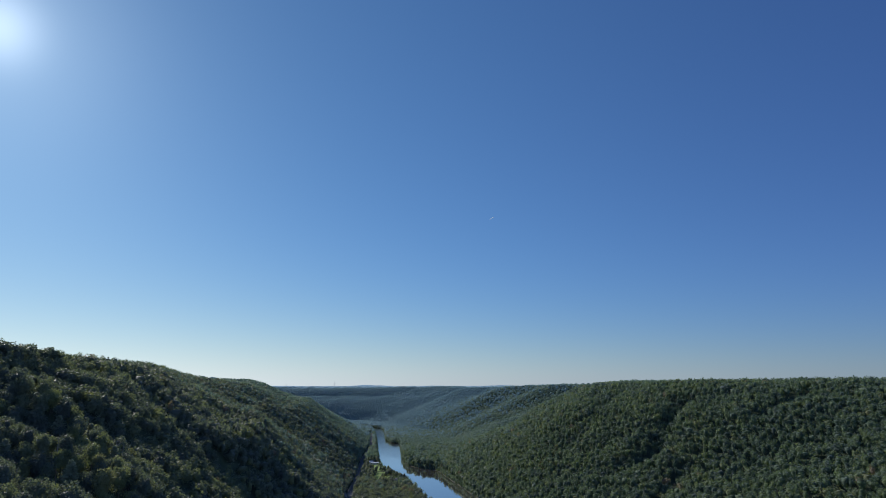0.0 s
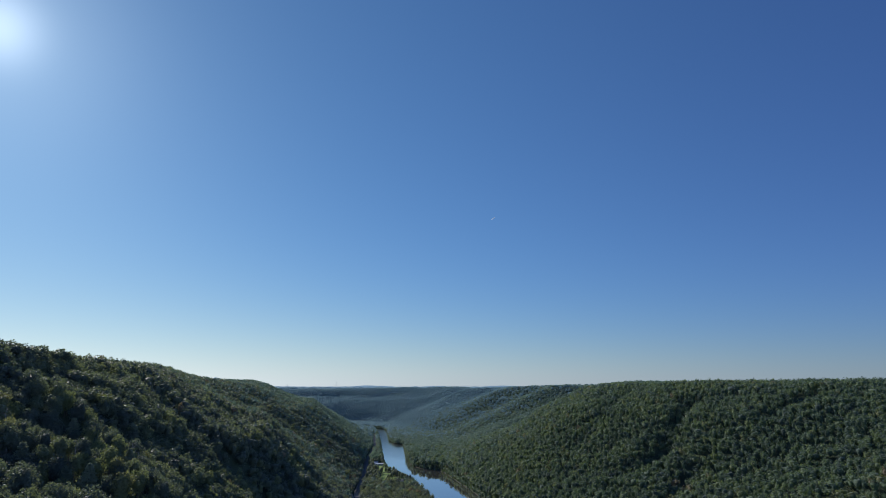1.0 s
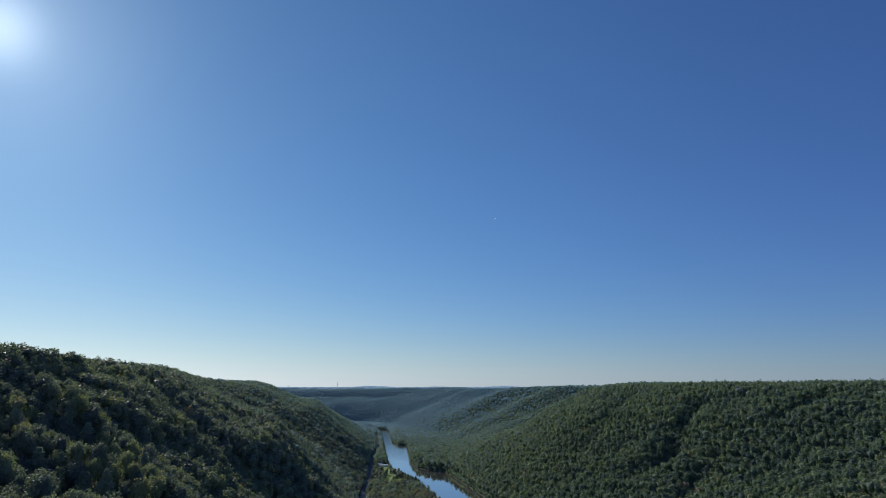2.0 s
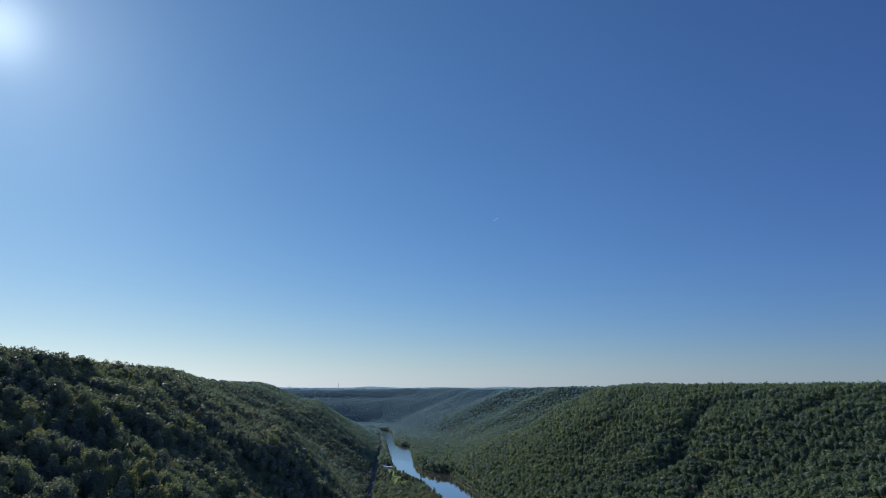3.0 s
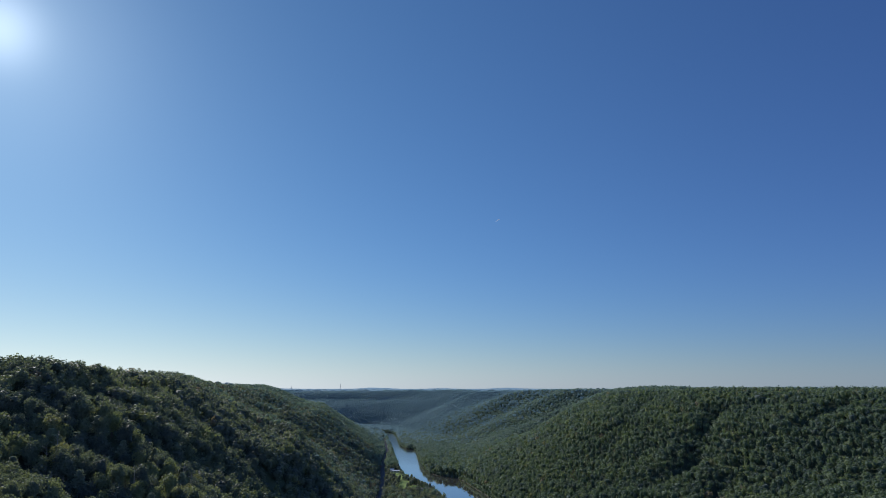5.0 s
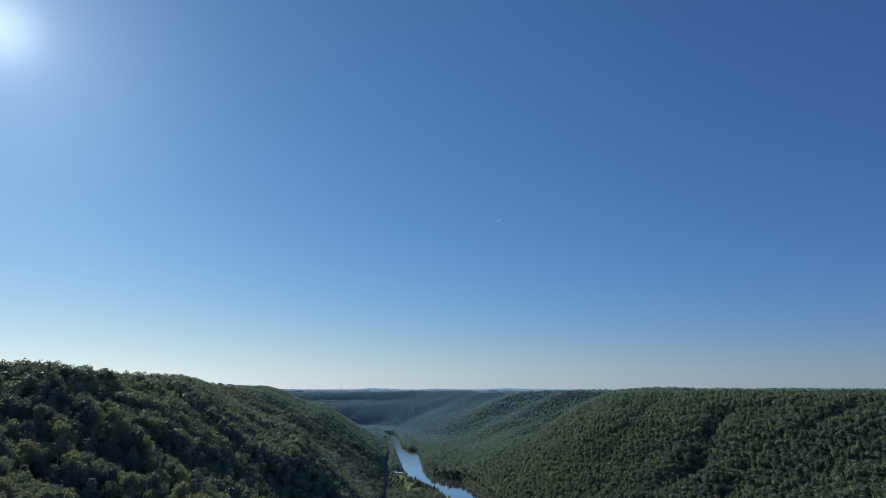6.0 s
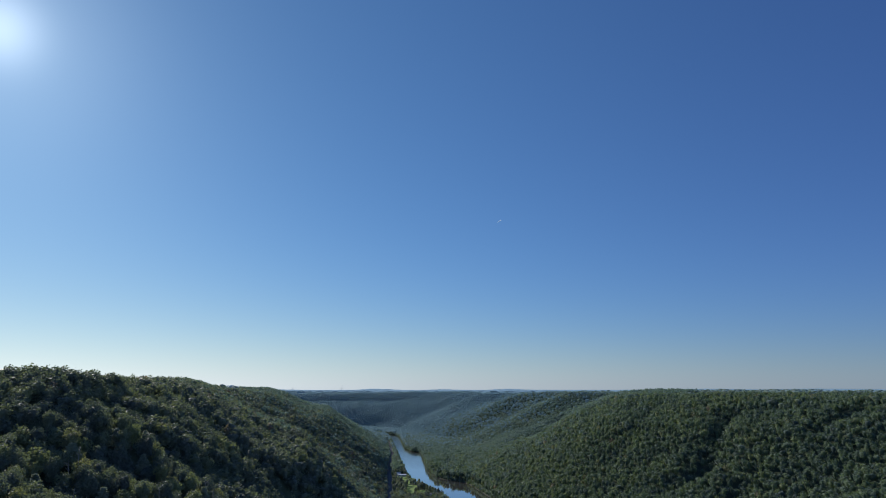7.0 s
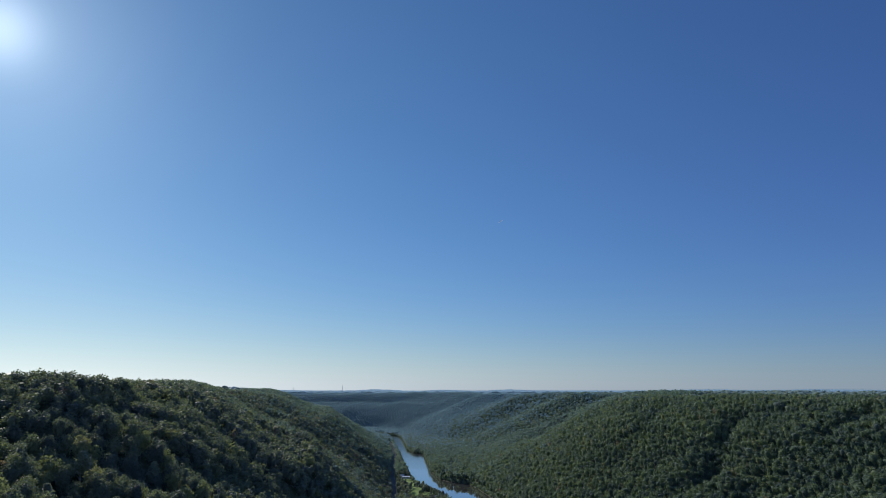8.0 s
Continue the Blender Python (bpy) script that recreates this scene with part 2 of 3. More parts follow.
def height(x, y):
    """Height of the ground over the river."""
    x, y = np.asarray(x, float), np.asarray(y, float)
    at = lambda v: np.interp(y, YS, v)
    wf, wh, wr, ef, eh, er, wb_, eb = (at(v) for v in (W_FOOT, W_HALF, W_RIM, E_FOOT, E_HALF, E_RIM, W_BANK, E_BANK))
    far = np.clip((y - 1500) / 2000, 0, 1)
    top_w = 157 + 2.5 * np.clip((480 - y) / 150, 0, 1) - 16.5 * np.clip((365 - y) / 55, 0, 1) - 6 * np.clip((335 - y) / 30, 0, 1) - 7 * np.exp(-((y - 1400) / 300) ** 2) + 3 * waves(x, y, 130) - 2 * far + 6 * far * waves(x, y, 330) - 9 * np.clip((y - 1480) / 220, 0, 1)
    top_e = 140 - 4.5 * np.exp(-((y - 1130) / 190) ** 2) + 3 * waves(x, y, 170) - 2 * far + 7 * far * waves(x + 500, y, 330)

    def side(d_foot, d_half, top, soft, full=1.0):
        a = np.clip(d_foot, 0, 1) ** full
        u = np.clip(d_half, 0, 1)
        return 2.6 + 97.4 * (0.8 * a + 0.2 * a * a) + (top - 100) * ((1 - soft) * (1 - (1 - u) ** 2) + soft * u * u * (3 - 2 * u))

    zw = side((wf - x) / (wf - wh), (wh - x) / (wh - wr), top_w, 1.0, 1 - 0.28 * np.exp(-((y - 1180) / 260) ** 2))
    ze = side((x - ef) / (eh - ef), (x - eh) / (er - eh), top_e, 0.45)
    z = np.maximum(zw, ze)
    slope = np.clip((z - 10) / 40, 0, 1) * np.clip((165 - z) / 40, 0.25, 1)
    z = z + slope * (3.0 * waves(x, y, 34) + 5 * waves(x + 300, y, 85))
    ribs = np.sin((y + 0.35 * x) / 8.5 + 1.6 * np.sin(y / 47) + 1.2 * np.sin(x / 31))
    z = z + slope * ribs * np.where(zw > ze, 3.2, 1.6) * (0.6 + waves(x, y + 90, 55)) * np.clip(1 - (y - 800) / 600, 0, 1)
    for x0, y0, x1, y1, deep, wide in GULLIES:
        dx, dy = x1 - x0, y1 - y0
        k = np.clip(((x - x0) * dx + (y - y0) * dy) / (dx * dx + dy * dy), 0, 1)
        z = z - deep * np.exp(-((x - x0 - k * dx) ** 2 + (y - y0 - k * dy) ** 2) / (wide * wide))
    z = z + 5 * np.clip((y - 1350) / 250, 0, 1) * np.clip((z - 8) / 25, 0, 1)
    z = z - 9 * np.clip((y - 1600) / 800, 0, 1) * np.clip((3750 - y) / 450, 0, 1) * np.clip((z - 50) / 60, 0, 1)
    level = np.clip((y - 3450) / 300, 0, 1)
    z = z * (1 - level) + (145.5 + 1.5 * waves(x, y, 300)) * level
    for hx, hy, wide, tall in HILLS:
        z = z + tall * np.exp(-((x - hx) ** 2 + 0.2 * (y - hy) ** 2) / (wide * wide))
    inside = np.minimum(x - wb_, eb - x)
    bank = np.clip(inside / 4 + 0.5, 0, 1)
    z = z * (1 - bank) - 2.5 * bank
    return z


def mesh_of(name, verts, faces, mat, smooth=True, tint=None):
    """A mesh out of arrays of triangles or of quads."""
    me = bpy.data.meshes.new(name)
    n = faces.shape[1]
    me.vertices.add(len(verts))
    me.vertices.foreach_set("co", np.ascontiguousarray(verts, dtype=np.float32).ravel())
    me.loops.add(faces.size)
    me.loops.foreach_set("vertex_index", np.ascontiguousarray(faces, dtype=np.int32).ravel())
    me.polygons.add(len(faces))
    me.polygons.foreach_set("loop_start", np.arange(0, faces.size, n, dtype=np.int32))
    me.polygons.foreach_set("use_smooth", np.full(len(faces), smooth))
    if tint is not None:
        me.attributes.new("tint", "FLOAT", "POINT").data.foreach_set("value", np.ascontiguousarray(tint, dtype=np.float32))
    me.update()
    me.validate()
    me.materials.append(mat)
    return me


def sheet(xs, ys, zs):
    """Vertices and quads of a grid."""
    r, c = xs.shape
    i = np.arange(r * c).reshape(r, c)
    return np.stack([xs, ys, zs], -1).reshape(-1, 3), np.stack([i[:-1, :-1], i[:-1, 1:], i[1:, 1:], i[1:, :-1]], -1).reshape(-1, 4)


gy = np.concatenate([np.arange(-1500, 100, 60), np.arange(100, 1400, 10), np.arange(1400, 2200, 18), np.arange(2200, 2800, 7), np.arange(2800, 3300, 18), np.arange(3300, 4951, 110)])
step = np.concatenate([(0, 1, 2, 3.5), np.linspace(6, 420, 80), np.geomspace(430, 4600, 80)])
gl, gr = np.interp(gy, YS, W_BANK)[:, None], np.interp(gy, YS, E_BANK)[:, None]
inner = np.array((0.8, 1.8, 3.0))
gx = np.concatenate([gl - step[None, ::-1], gl + inner[None], (gl + gr) / 2, gr - inner[None, ::-1], gr + step[None]], 1)
gv, gf = sheet(gx, np.repeat(gy[:, None], gx.shape[1], 1), height(gx, gy[:, None]))
ground_mesh = mesh_of("ground", gv, gf, forest_floor)
# far ground is painted in the same hazy leaf colour
ground_mesh.materials.append(leaf_hazed)
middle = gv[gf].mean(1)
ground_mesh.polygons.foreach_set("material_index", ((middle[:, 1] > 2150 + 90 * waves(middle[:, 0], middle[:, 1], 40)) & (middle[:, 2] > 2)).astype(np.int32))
ground = tagged(new("ground", ground_mesh), "steep wooded valley sides with leaf-covered soil", "ground", kind="structure")

# river: a sheet of water a little wider than the channel
ry = np.arange(-1500, 2740, 10.0)
rs = np.linspace(0, 1, 9)
rl, rr = np.interp(ry, YS, W_BANK) - 4, np.interp(ry, YS, E_BANK) + 4
rv, rf = sheet(rl[:, None] + (rr - rl)[:, None] * rs[None, :], np.repeat(ry[:, None], 9, 1), np.zeros((len(ry), 9)))
river = tagged(new("river_water", mesh_of("river_water", rv, rf, water)), "calm blue-grey river winding through the wooded valley", "river", kind="structure")


# ---- trees ----
rng = np.random.default_rng(7)


def ico(level):
    bm = bmesh.new()
    bmesh.ops.create_icosphere(bm, subdivisions=level, radius=1)
    v = np.array([p.co[:] for p in bm.verts])
    f = np.array([[p.index for p in q.verts] for q in bm.faces])
    bm.free()
    return v, f


COARSE, MIDDLING, FINE = ico(1), ico(2), ico(3)


def joined(pieces):
    vs, fs, n = [], [], 0
    for v, f in pieces:
        vs.append(v)
        fs.append(f + n)
        n += len(v)
    return np.concatenate(vs), np.concatenate(fs)


def sprays(points, normals, size, r, lean=0.6):
    """Small leafy triangles round the given points, leaning at random."""
    n = len(points)
    a = r.normal(size=(n, 3))
    nn = normals + lean * r.normal(size=(n, 3))
    nn /= np.linalg.norm(nn, axis=1)[:, None]
    u = np.cross(nn, a)
    u /= np.linalg.norm(u, axis=1)[:, None]
    w = np.cross(nn, u)
    s = size * r.uniform(0.6, 1.3, n)[:, None]
    p = points[:, None, :] + np.stack([-u * s * 0.8 - w * s * 0.5, u * s * 0.8 - w * s * 0.5, w * s * 0.9 + nn * s * 0.2], 1)
    return p.reshape(-1, 3), np.arange(3 * n).reshape(n, 3)


def bough_way(r, n, up=0.3):
    q = r.normal(size=(n, 3))
    q[:, 2] += up
    return q / np.linalg.norm(q, axis=1)[:, None]


def crown_lump(r, ball, lobes, leaves, size, small=0.36, large=0.54, lean=0.55, skirt=1.7, core=0.82):
    """A crown of boughs that bulge out of one another, bare of leaves underneath, ruffled all over by small leafy sprays."""
    ways = bough_way(r, lobes, 0.55)
    ways[0] = (0.1, 0.0, 0.99)
    s = r.uniform(small, large, lobes)
    centres = ways * ((1 - s) * r.uniform(0.85, 1.2, lobes))[:, None]

    def reach(d):
        b = d @ centres.T
        gap = b * b - (centres ** 2).sum(1) + s * s
        return np.maximum(np.where(gap > 0, b + np.sqrt(np.maximum(gap, 0)), 0).max(1), 0.5)

    def hang(p):
        return p * np.where(p[:, 2:] < 0, np.array([[0.94, 0.94, skirt]]), 1.0)

    v, f = ball
    v = v @ np.array(Euler(r.uniform(0, 6.28, 3)).to_matrix()).T
    low = v[f].mean(1)[:, 2] > -0.75
    skin = hang(v * (reach(v) * (core + 0.08 * r.normal(size=len(v))))[:, None])
    q = bough_way(r, leaves, 0.35)
    at = hang(q * (reach(q) * r.uniform(core + 0.02, 1.10, leaves))[:, None])
    return joined([(skin, f[low]), sprays(at, q, size, r, lean)])


def crown_pine(r, rings, leaves, size=0.2):
    """A conifer: drooping feathery branches in rings, shorter towards the tip. One unit of half width, 4 units high."""
    pieces = []
    for k in range(rings):
        h = 0.1 + 3.9 * k / rings
        reach = (1 - k / rings) ** 0.65 * r.uniform(0.85, 1.1) + 0.03
        for j in range(8):
            a = 2 * math.pi * (j + r.uniform(-0.4, 0.4)) / 8 + k * 1.3
            w = reach * r.uniform(0.65, 1.1)
            out = np.array([math.cos(a), math.sin(a), 0])
            side = np.array([-out[1], out[0], 0])
            q = r.uniform(0.15, 1.0, leaves)
            p = out * (w * q)[:, None] + side * (r.normal(size=leaves) * 0.13 * w)[:, None]
            p[:, 2] += h - 0.2 * w * q * q + r.normal(size=leaves) * 0.05
            pieces.append(sprays(p, np.array([0, 0, 0.8]) + out * 0.4 + 0.2 * r.normal(size=(leaves, 3)), size, r))
    return joined(pieces)


def tube(p0, p1, r0, r1, sides=6):
    p0, p1 = np.array(p0, float), np.array(p1, float)
    d = (p1 - p0) / np.linalg.norm(p1 - p0)
    u = np.cross(d, (0.3, 0.9, 0.2))
    u /= np.linalg.norm(u)
    w = np.cross(d, u)
    a = 2 * np.pi * np.arange(sides) / sides
    ring = np.cos(a)[:, None] * u + np.sin(a)[:, None] * w
    v = np.concatenate([p0 + ring * r0, p1 + ring * r1, p1[None]])
    f = []
    for i in range(sides):
        j = (i + 1) % sides
        f += [[i, j, sides + j], [i, sides + j, sides + i], [sides + i, sides + j, 2 * sides]]
    return v, np.array(f)


def trunk_mesh(r, tall, limbs=5):
    pieces = [tube((0, 0, -1.5), (0.1, 0, tall * 0.45), 0.3, 0.2, 8), tube((0.1, 0, tall * 0.45), (0.0, 0.2, tall * 0.8), 0.2, 0.06, 8)]
    for k in range(limbs):
        a, h = r.uniform(0, 6.28), tall * r.uniform(0.3, 0.6)
        pieces.append(tube((0.08, 0.03, h), (math.cos(a) * tall * 0.2, math.sin(a) * tall * 0.2, h + tall * 0.17), 0.09, 0.03, 5))
    v, f = joined(pieces)
    return mesh_of("trunk", v, f, bark)


def part(name, mesh, parent, label=""):
    ob = new(name, mesh)
    ob.parent = parent
    return tagged(ob, label)


def tree_kind(name, crown, trunk, label, group):
    """One tree, its foot at the origin, parked where its first copy stands."""
    top = tagged(new(name), label, "tree", group)
    part("trunk", trunk, top)
    part("crown", crown, top)
    return top


def scatter(x0, x1, y0, y1, step, r):
    """Places on the plan, unevenly spaced about step apart."""
    nx, ny = int((x1 - x0) / step), int((y1 - y0) / step)
    gx_, gy_ = np.meshgrid(np.arange(nx), np.arange(ny))
    gx_ = gx_ + 0.5 * (gy_ % 2)
    x = x0 + (gx_ + r.uniform(-0.38, 0.38, gx_.shape)) * step
    y = y0 + (gy_ + r.uniform(-0.38, 0.38, gx_.shape)) * step
    return x.ravel(), y.ravel()


# clearings on the west bank, some cut to fit the camera's view, the road along the foot of the slope: x, y, half width,
# half length
LAWNS = ((-81, 1130, 10, 46), (-68, 1045, 10, 42), (-50, 1018, 8, 16), (-90, 1180, 12, 24), (-40, 984, 7, 9), (-8, 1395, 9, 16))
CLEARINGS = LAWNS + ((-104, 1196, 12, 10), (-94, 845, 10, 26), (-85, 785, 8, 45))
ROAD_LINE = line(((-1600, 250), (0, 150), (400, 0), (640, -62), (850, -91), (900, -94), (1000, -101), (1130, -112), (1210, -121), (1350, -131), (1530, -140), (1900, -180), (2300, -260), (2600, -1100), (2750, -2500)), 15)


def wooded(x, y):
    """Where trees may stand."""
    ok = np.interp(y, YS, W_BANK) - x > 1 + 2.5 * (y > 1200)
    ok |= x - np.interp(y, YS, E_BANK) > 0.5
    ok &= (np.abs(x - np.interp(y, YS, ROAD_LINE)) > 5.5) | (y > 2010)
    for cx, cy, w, l in CLEARINGS:
        ok &= ((x - cx) / w) ** 2 + ((y - cy) / l) ** 2 > 1
    return ok


# open spots; trees between them and the camera are cleared or kept low: x, y, half width
OPEN = ((-74, 1064, 7), (-71, 1016, 7), (-53, 1021, 7), (-71, 1146, 8), (-96, 1182, 9), (-38, 986, 6))


def before_lawn(x, y):
    """How far north of here the nearest open spot lies along the camera's line of sight."""
    x, y = np.asarray(x, float), np.asarray(y, float)
    gap = np.full(x.shape, 200.0)
    for cx, cy, w in OPEN:
        gap = np.where((np.abs(x * cy / y - cx) < w) & (cy > y), np.minimum(gap, cy - y), gap)
    return gap


def in_view(x, y, margin=60):
    """The wedge of the valley that the flight looks into."""
    return np.abs(x) < 0.74 * y + margin


def wood(name, label, kinds, x, y, half, mat, r, spread=0.2, smooth=False, low=6.0, rise=5.0):
    """A stand of trees too many to count, as one mesh."""
    z = height(x, y)
    n = len(x)
    pick = r.integers(0, len(kinds), n)
    s = half * np.clip(r.normal(1, spread, n), 0.6, 1.6)
    turn = r.uniform(0, 2 * np.pi, n)
    tall = r.uniform(0.8, 1.2, n) * min(half, rise)
    tint = np.clip(r.normal(0.42, 0.22, n), 0, 1)
    lift = z + r.uniform(low - 0.1 * rise, low + 0.75 * rise, n)
    vs, fs, ts, base = [], [], [], 0
    for k, (kv, kf) in enumerate(kinds):
        i = np.nonzero(pick == k)[0]
        if not len(i):
            continue
        c, q = np.cos(turn[i])[:, None], np.sin(turn[i])[:, None]
        vx = (kv[None, :, 0] * c - kv[None, :, 1] * q) * s[i][:, None] + x[i][:, None]
        vy = (kv[None, :, 0] * q + kv[None, :, 1] * c) * s[i][:, None] + y[i][:, None]
        vz = kv[None, :, 2] * tall[i][:, None] + lift[i][:, None]
        vs.append(np.stack([vx, vy, vz], -1).reshape(-1, 3))
        fs.append((kf[None] + (np.arange(len(i)) * len(kv))[:, None, None] + base).reshape(-1, 3))
        ts.append(np.repeat(tint[i], len(kv)))
        base += len(i) * len(kv)
    me = mesh_of(name, np.concatenate(vs), np.concatenate(fs), mat, smooth, np.concatenate(ts))
    return tagged(new(name, me), label, "woodland", kind="stuff")


WOOD_NEAR = [crown_lump(rng, COARSE, 9, 200, 0.15, 0.3, 0.5, 0.8, 1.7, 0.7) for _ in range(12)]
WOOD_MID = [crown_lump(rng, COARSE, 6, 66, 0.2) for _ in range(14)]
WOOD_FAR = [crown_lump(rng, COARSE, 4, 36, 0.27, 0.45, 0.62) for _ in range(12)]
def crown_top(r, leaves):
    """The rounded top of a crown that stands shoulder to shoulder with its neighbours, with a few sprays standing up from it."""
    rings = [np.array([[0.0, 0.0, 1.0]])]
    for q in (0.52, 1.0):
        a = 2 * np.pi * np.arange(6) / 6 + r.uniform(-0.3, 0.3, 6)
        w = q * r.uniform(0.85, 1.12, 6)
        rings.append(np.stack([w * np.cos(a), w * np.sin(a), 1 - w * w + 0.10 * r.normal(size=6)], -1))
    f = [[0, 1 + i, 1 + (i + 1) % 6] for i in range(6)]
    for i in range(6):
        j = (i + 1) % 6
        f += [[1 + i, 7 + i, 7 + j], [1 + i, 7 + j, 1 + j]]
    p = r.uniform(-0.6, 0.6, (leaves, 2))
    p = np.column_stack([p, 1.02 - (p ** 2).sum(1)])
    return joined([(np.concatenate(rings), np.array(f)), sprays(p, np.array([[0, 0, 1.0]]) + 0 * p, 0.22, r, 0.5)])


WOOD_HAZY = [crown_lump(rng, COARSE, 4, 19, 0.32, 0.45, 0.65, 0.6, 1.5, 0.8) for _ in range(12)]
WOOD_WALL = [crown_lump(rng, COARSE, 3, 14, 0.36, 0.5, 0.7, 0.6, 1.4, 0.8) for _ in range(12)]
WOOD_DIM = [crown_top(rng, 4) for _ in range(12)]
WOOD_LOW = [crown_top(rng, 1) for _ in range(12)]

# slopes by distance: (x from, x to, y from, y to, spacing, half width of a crown)
def stand(name, label, kinds, box, step, half, extra=None, rise=5.0, low=6.0, haze_from=800, near=leaf_wood):
    x, y = scatter(*box, step, rng)
    ok = wooded(x, y) & in_view(x, y)
    if extra is not None:
        ok &= extra(x, y)
    x, y = x[ok], y[ok]
    # haze by colour: trees farther off get the paler, bluer leaf materials
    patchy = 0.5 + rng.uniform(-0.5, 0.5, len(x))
    away_by = np.hypot(x, y) - haze_from
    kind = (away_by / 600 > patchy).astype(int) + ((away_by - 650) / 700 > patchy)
    for k, mat in enumerate((near, leaf_half_hazed, leaf_hazed)):
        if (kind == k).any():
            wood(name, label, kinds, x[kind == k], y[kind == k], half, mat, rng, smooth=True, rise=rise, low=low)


def rim_w(x, y):
    return x > np.interp(y, YS, W_RIM) - 70


def near_trees(x, y):
    """The stretch of the west slope where trees are single things."""
    return (x > -206) & (x < -60) & (y > 185) & (y < 345) & (height(x, y) > 84)


stand("hillside_woodland", "dense mixed summer woodland in half shade on a steep slope", WOOD_NEAR, (-420, 60, 160, 480), 7.2, 4.8,
      lambda x, y: rim_w(x, y) & ~near_trees(x, y) & (height(x, y) > 60), near=leaf_olive, rise=4.4, low=6.0)
stand("hillside_woodland", "dense mixed summer woodland in half shade on a steep slope", WOOD_MID, (-520, 40, 480, 1000), 7.0, 4.7,
      lambda x, y: rim_w(x, y) & (x < np.interp(y, YS, ROAD_LINE)), near=leaf_olive, haze_from=620)
stand("hillside_woodland", "sunlit dense green broadleaf woodland on the opposite slope", WOOD_MID, (40, 900, 420, 1000), 6.5, 4.4,
      lambda x, y: (x > np.interp(y, YS, E_BANK)) & ((height(x, y) > 25) | (y > 560)) & (x < np.interp(y, YS, E_RIM) + 110), rise=4.6, low=7.6, haze_from=1000)
stand("riverside_woodland", "green riverside trees on the flat west bank", WOOD_NEAR, (-140, 110, 620, 1300), 7.8, 5.0,
      lambda x, y: (x > np.interp(y, YS, ROAD_LINE)) & (x < np.interp(y, YS, W_BANK)) & (y < 985) & (before_lawn(x, y) > 60), rise=5.0, low=3.0, near=leaf_olive)
stand("riverside_woodland", "tall green trees between the road and the river", WOOD_NEAR, (-140, -60, 1225, 1340), 7.6, 5.6,
      lambda x, y: (x > np.interp(y, YS, ROAD_LINE)) & (x < np.interp(y, YS, W_BANK) - 2), rise=6.0, low=6.0)
stand("hillside_woodland", "sunlit dense green broadleaf woodland on the opposite slope", WOOD_FAR, (-60, 800, 1000, 1500), 7.2, 5.0,
      lambda x, y: (x > np.interp(y, YS, E_BANK)) & (x < np.interp(y, YS, E_RIM) + 85), rise=4.6, low=7.6, haze_from=1000)
stand("hillside_woodland", "shaded green woodland on a receding spur", WOOD_FAR, (-700, -90, 1000, 1700), 7.2, 5.0,
      lambda x, y: (x < np.interp(y, YS, W_BANK)) & ((x < np.interp(y, YS, ROAD_LINE)) | (y > 1300)) & (x > np.interp(y, YS, W_RIM) - 60), rise=4.4, low=5.6, haze_from=1000, near=leaf_olive)
stand("distant_woodland", "hazy green woodland lining the far reach of the valley", WOOD_HAZY, (-900, 700, 1500, 2300), 7.8, 5.4,
      lambda x, y: (x < np.interp(y, YS, E_RIM) + 50) & (x > np.interp(y, YS, W_RIM) - 60) & (x > -0.28 * y) & ~((x < np.interp(y, YS, W_BANK)) & (y < 1700)), rise=4.2, low=4.6, haze_from=1000)
stand("distant_woodland", "hazy green woodland on the far valley wall", WOOD_WALL, (-2700, 500, 2300, 3300), 8.8, 6.2,
      lambda x, y: (x < np.interp(y, YS, E_RIM) + 60) & (x > np.interp(y, YS, W_RIM) - 120) & (x > -0.29 * y - 30), rise=4.0, low=3.0, haze_from=900)
stand("plateau_woodland", "hazy green woodland on the plateau behind the far wall", WOOD_LOW, (-2700, 2400, 2300, 3300), 20, 18,
      lambda x, y: (x > np.interp(y, YS, E_RIM) + 60) | (x < np.interp(y, YS, W_RIM) - 120), rise=6, low=-5.0)
stand("plateau_woodland", "flat-topped green woodland on the plateau", WOOD_LOW, (150, 2400, 500, 2300), 17, 12,
      lambda x, y: (x > np.interp(y, YS, E_RIM) + np.where(y > 1500, 50, 85)), rise=8.0, low=-1.0, haze_from=1300)
stand("plateau_woodland", "hazy bluish woodland stretching to the horizon", WOOD_LOW, (-3600, 3600, 3300, 4900), 36, 29, rise=5.5, low=-3.0)
stand("plateau_woodland", "dark green woodland behind the western rim", WOOD_LOW, (-1500, -200, 200, 2300), 18, 11, lambda x, y: (x < np.interp(y, YS, W_RIM) - np.where(y < 1000, 68, 58)) & (x > np.interp(y, YS, W_RIM) - 500), rise=8.0, low=1.5)

x, y = scatter(-500, 800, -500, 175, 16, rng)
ok = wooded(x, y) & ~((np.abs(x) < 115) & (y > -80) & (y < 95))
wood("valley_woodland", "green woodland on the slopes below the flight", WOOD_DIM, x[ok], y[ok], 10.5, leaf_wood, rng, smooth=True)
x, y = scatter(-115, 115, -80, 95, 9.0, rng)
ok = wooded(x, y)
wood("valley_woodland", "dense green broadleaf woodland straight below the flight", WOOD_MID, x[ok], y[ok], 6.0, leaf_wood, rng, smooth=True)
x, y = scatter(60, 700, 175, 430, 10, rng)
ok = wooded(x, y) & (x > np.interp(y, YS, E_BANK))
wood("valley_woodland", "green woodland on the slopes below the flight", WOOD_LOW, x[ok], y[ok], 7, leaf_wood, rng, smooth=True)

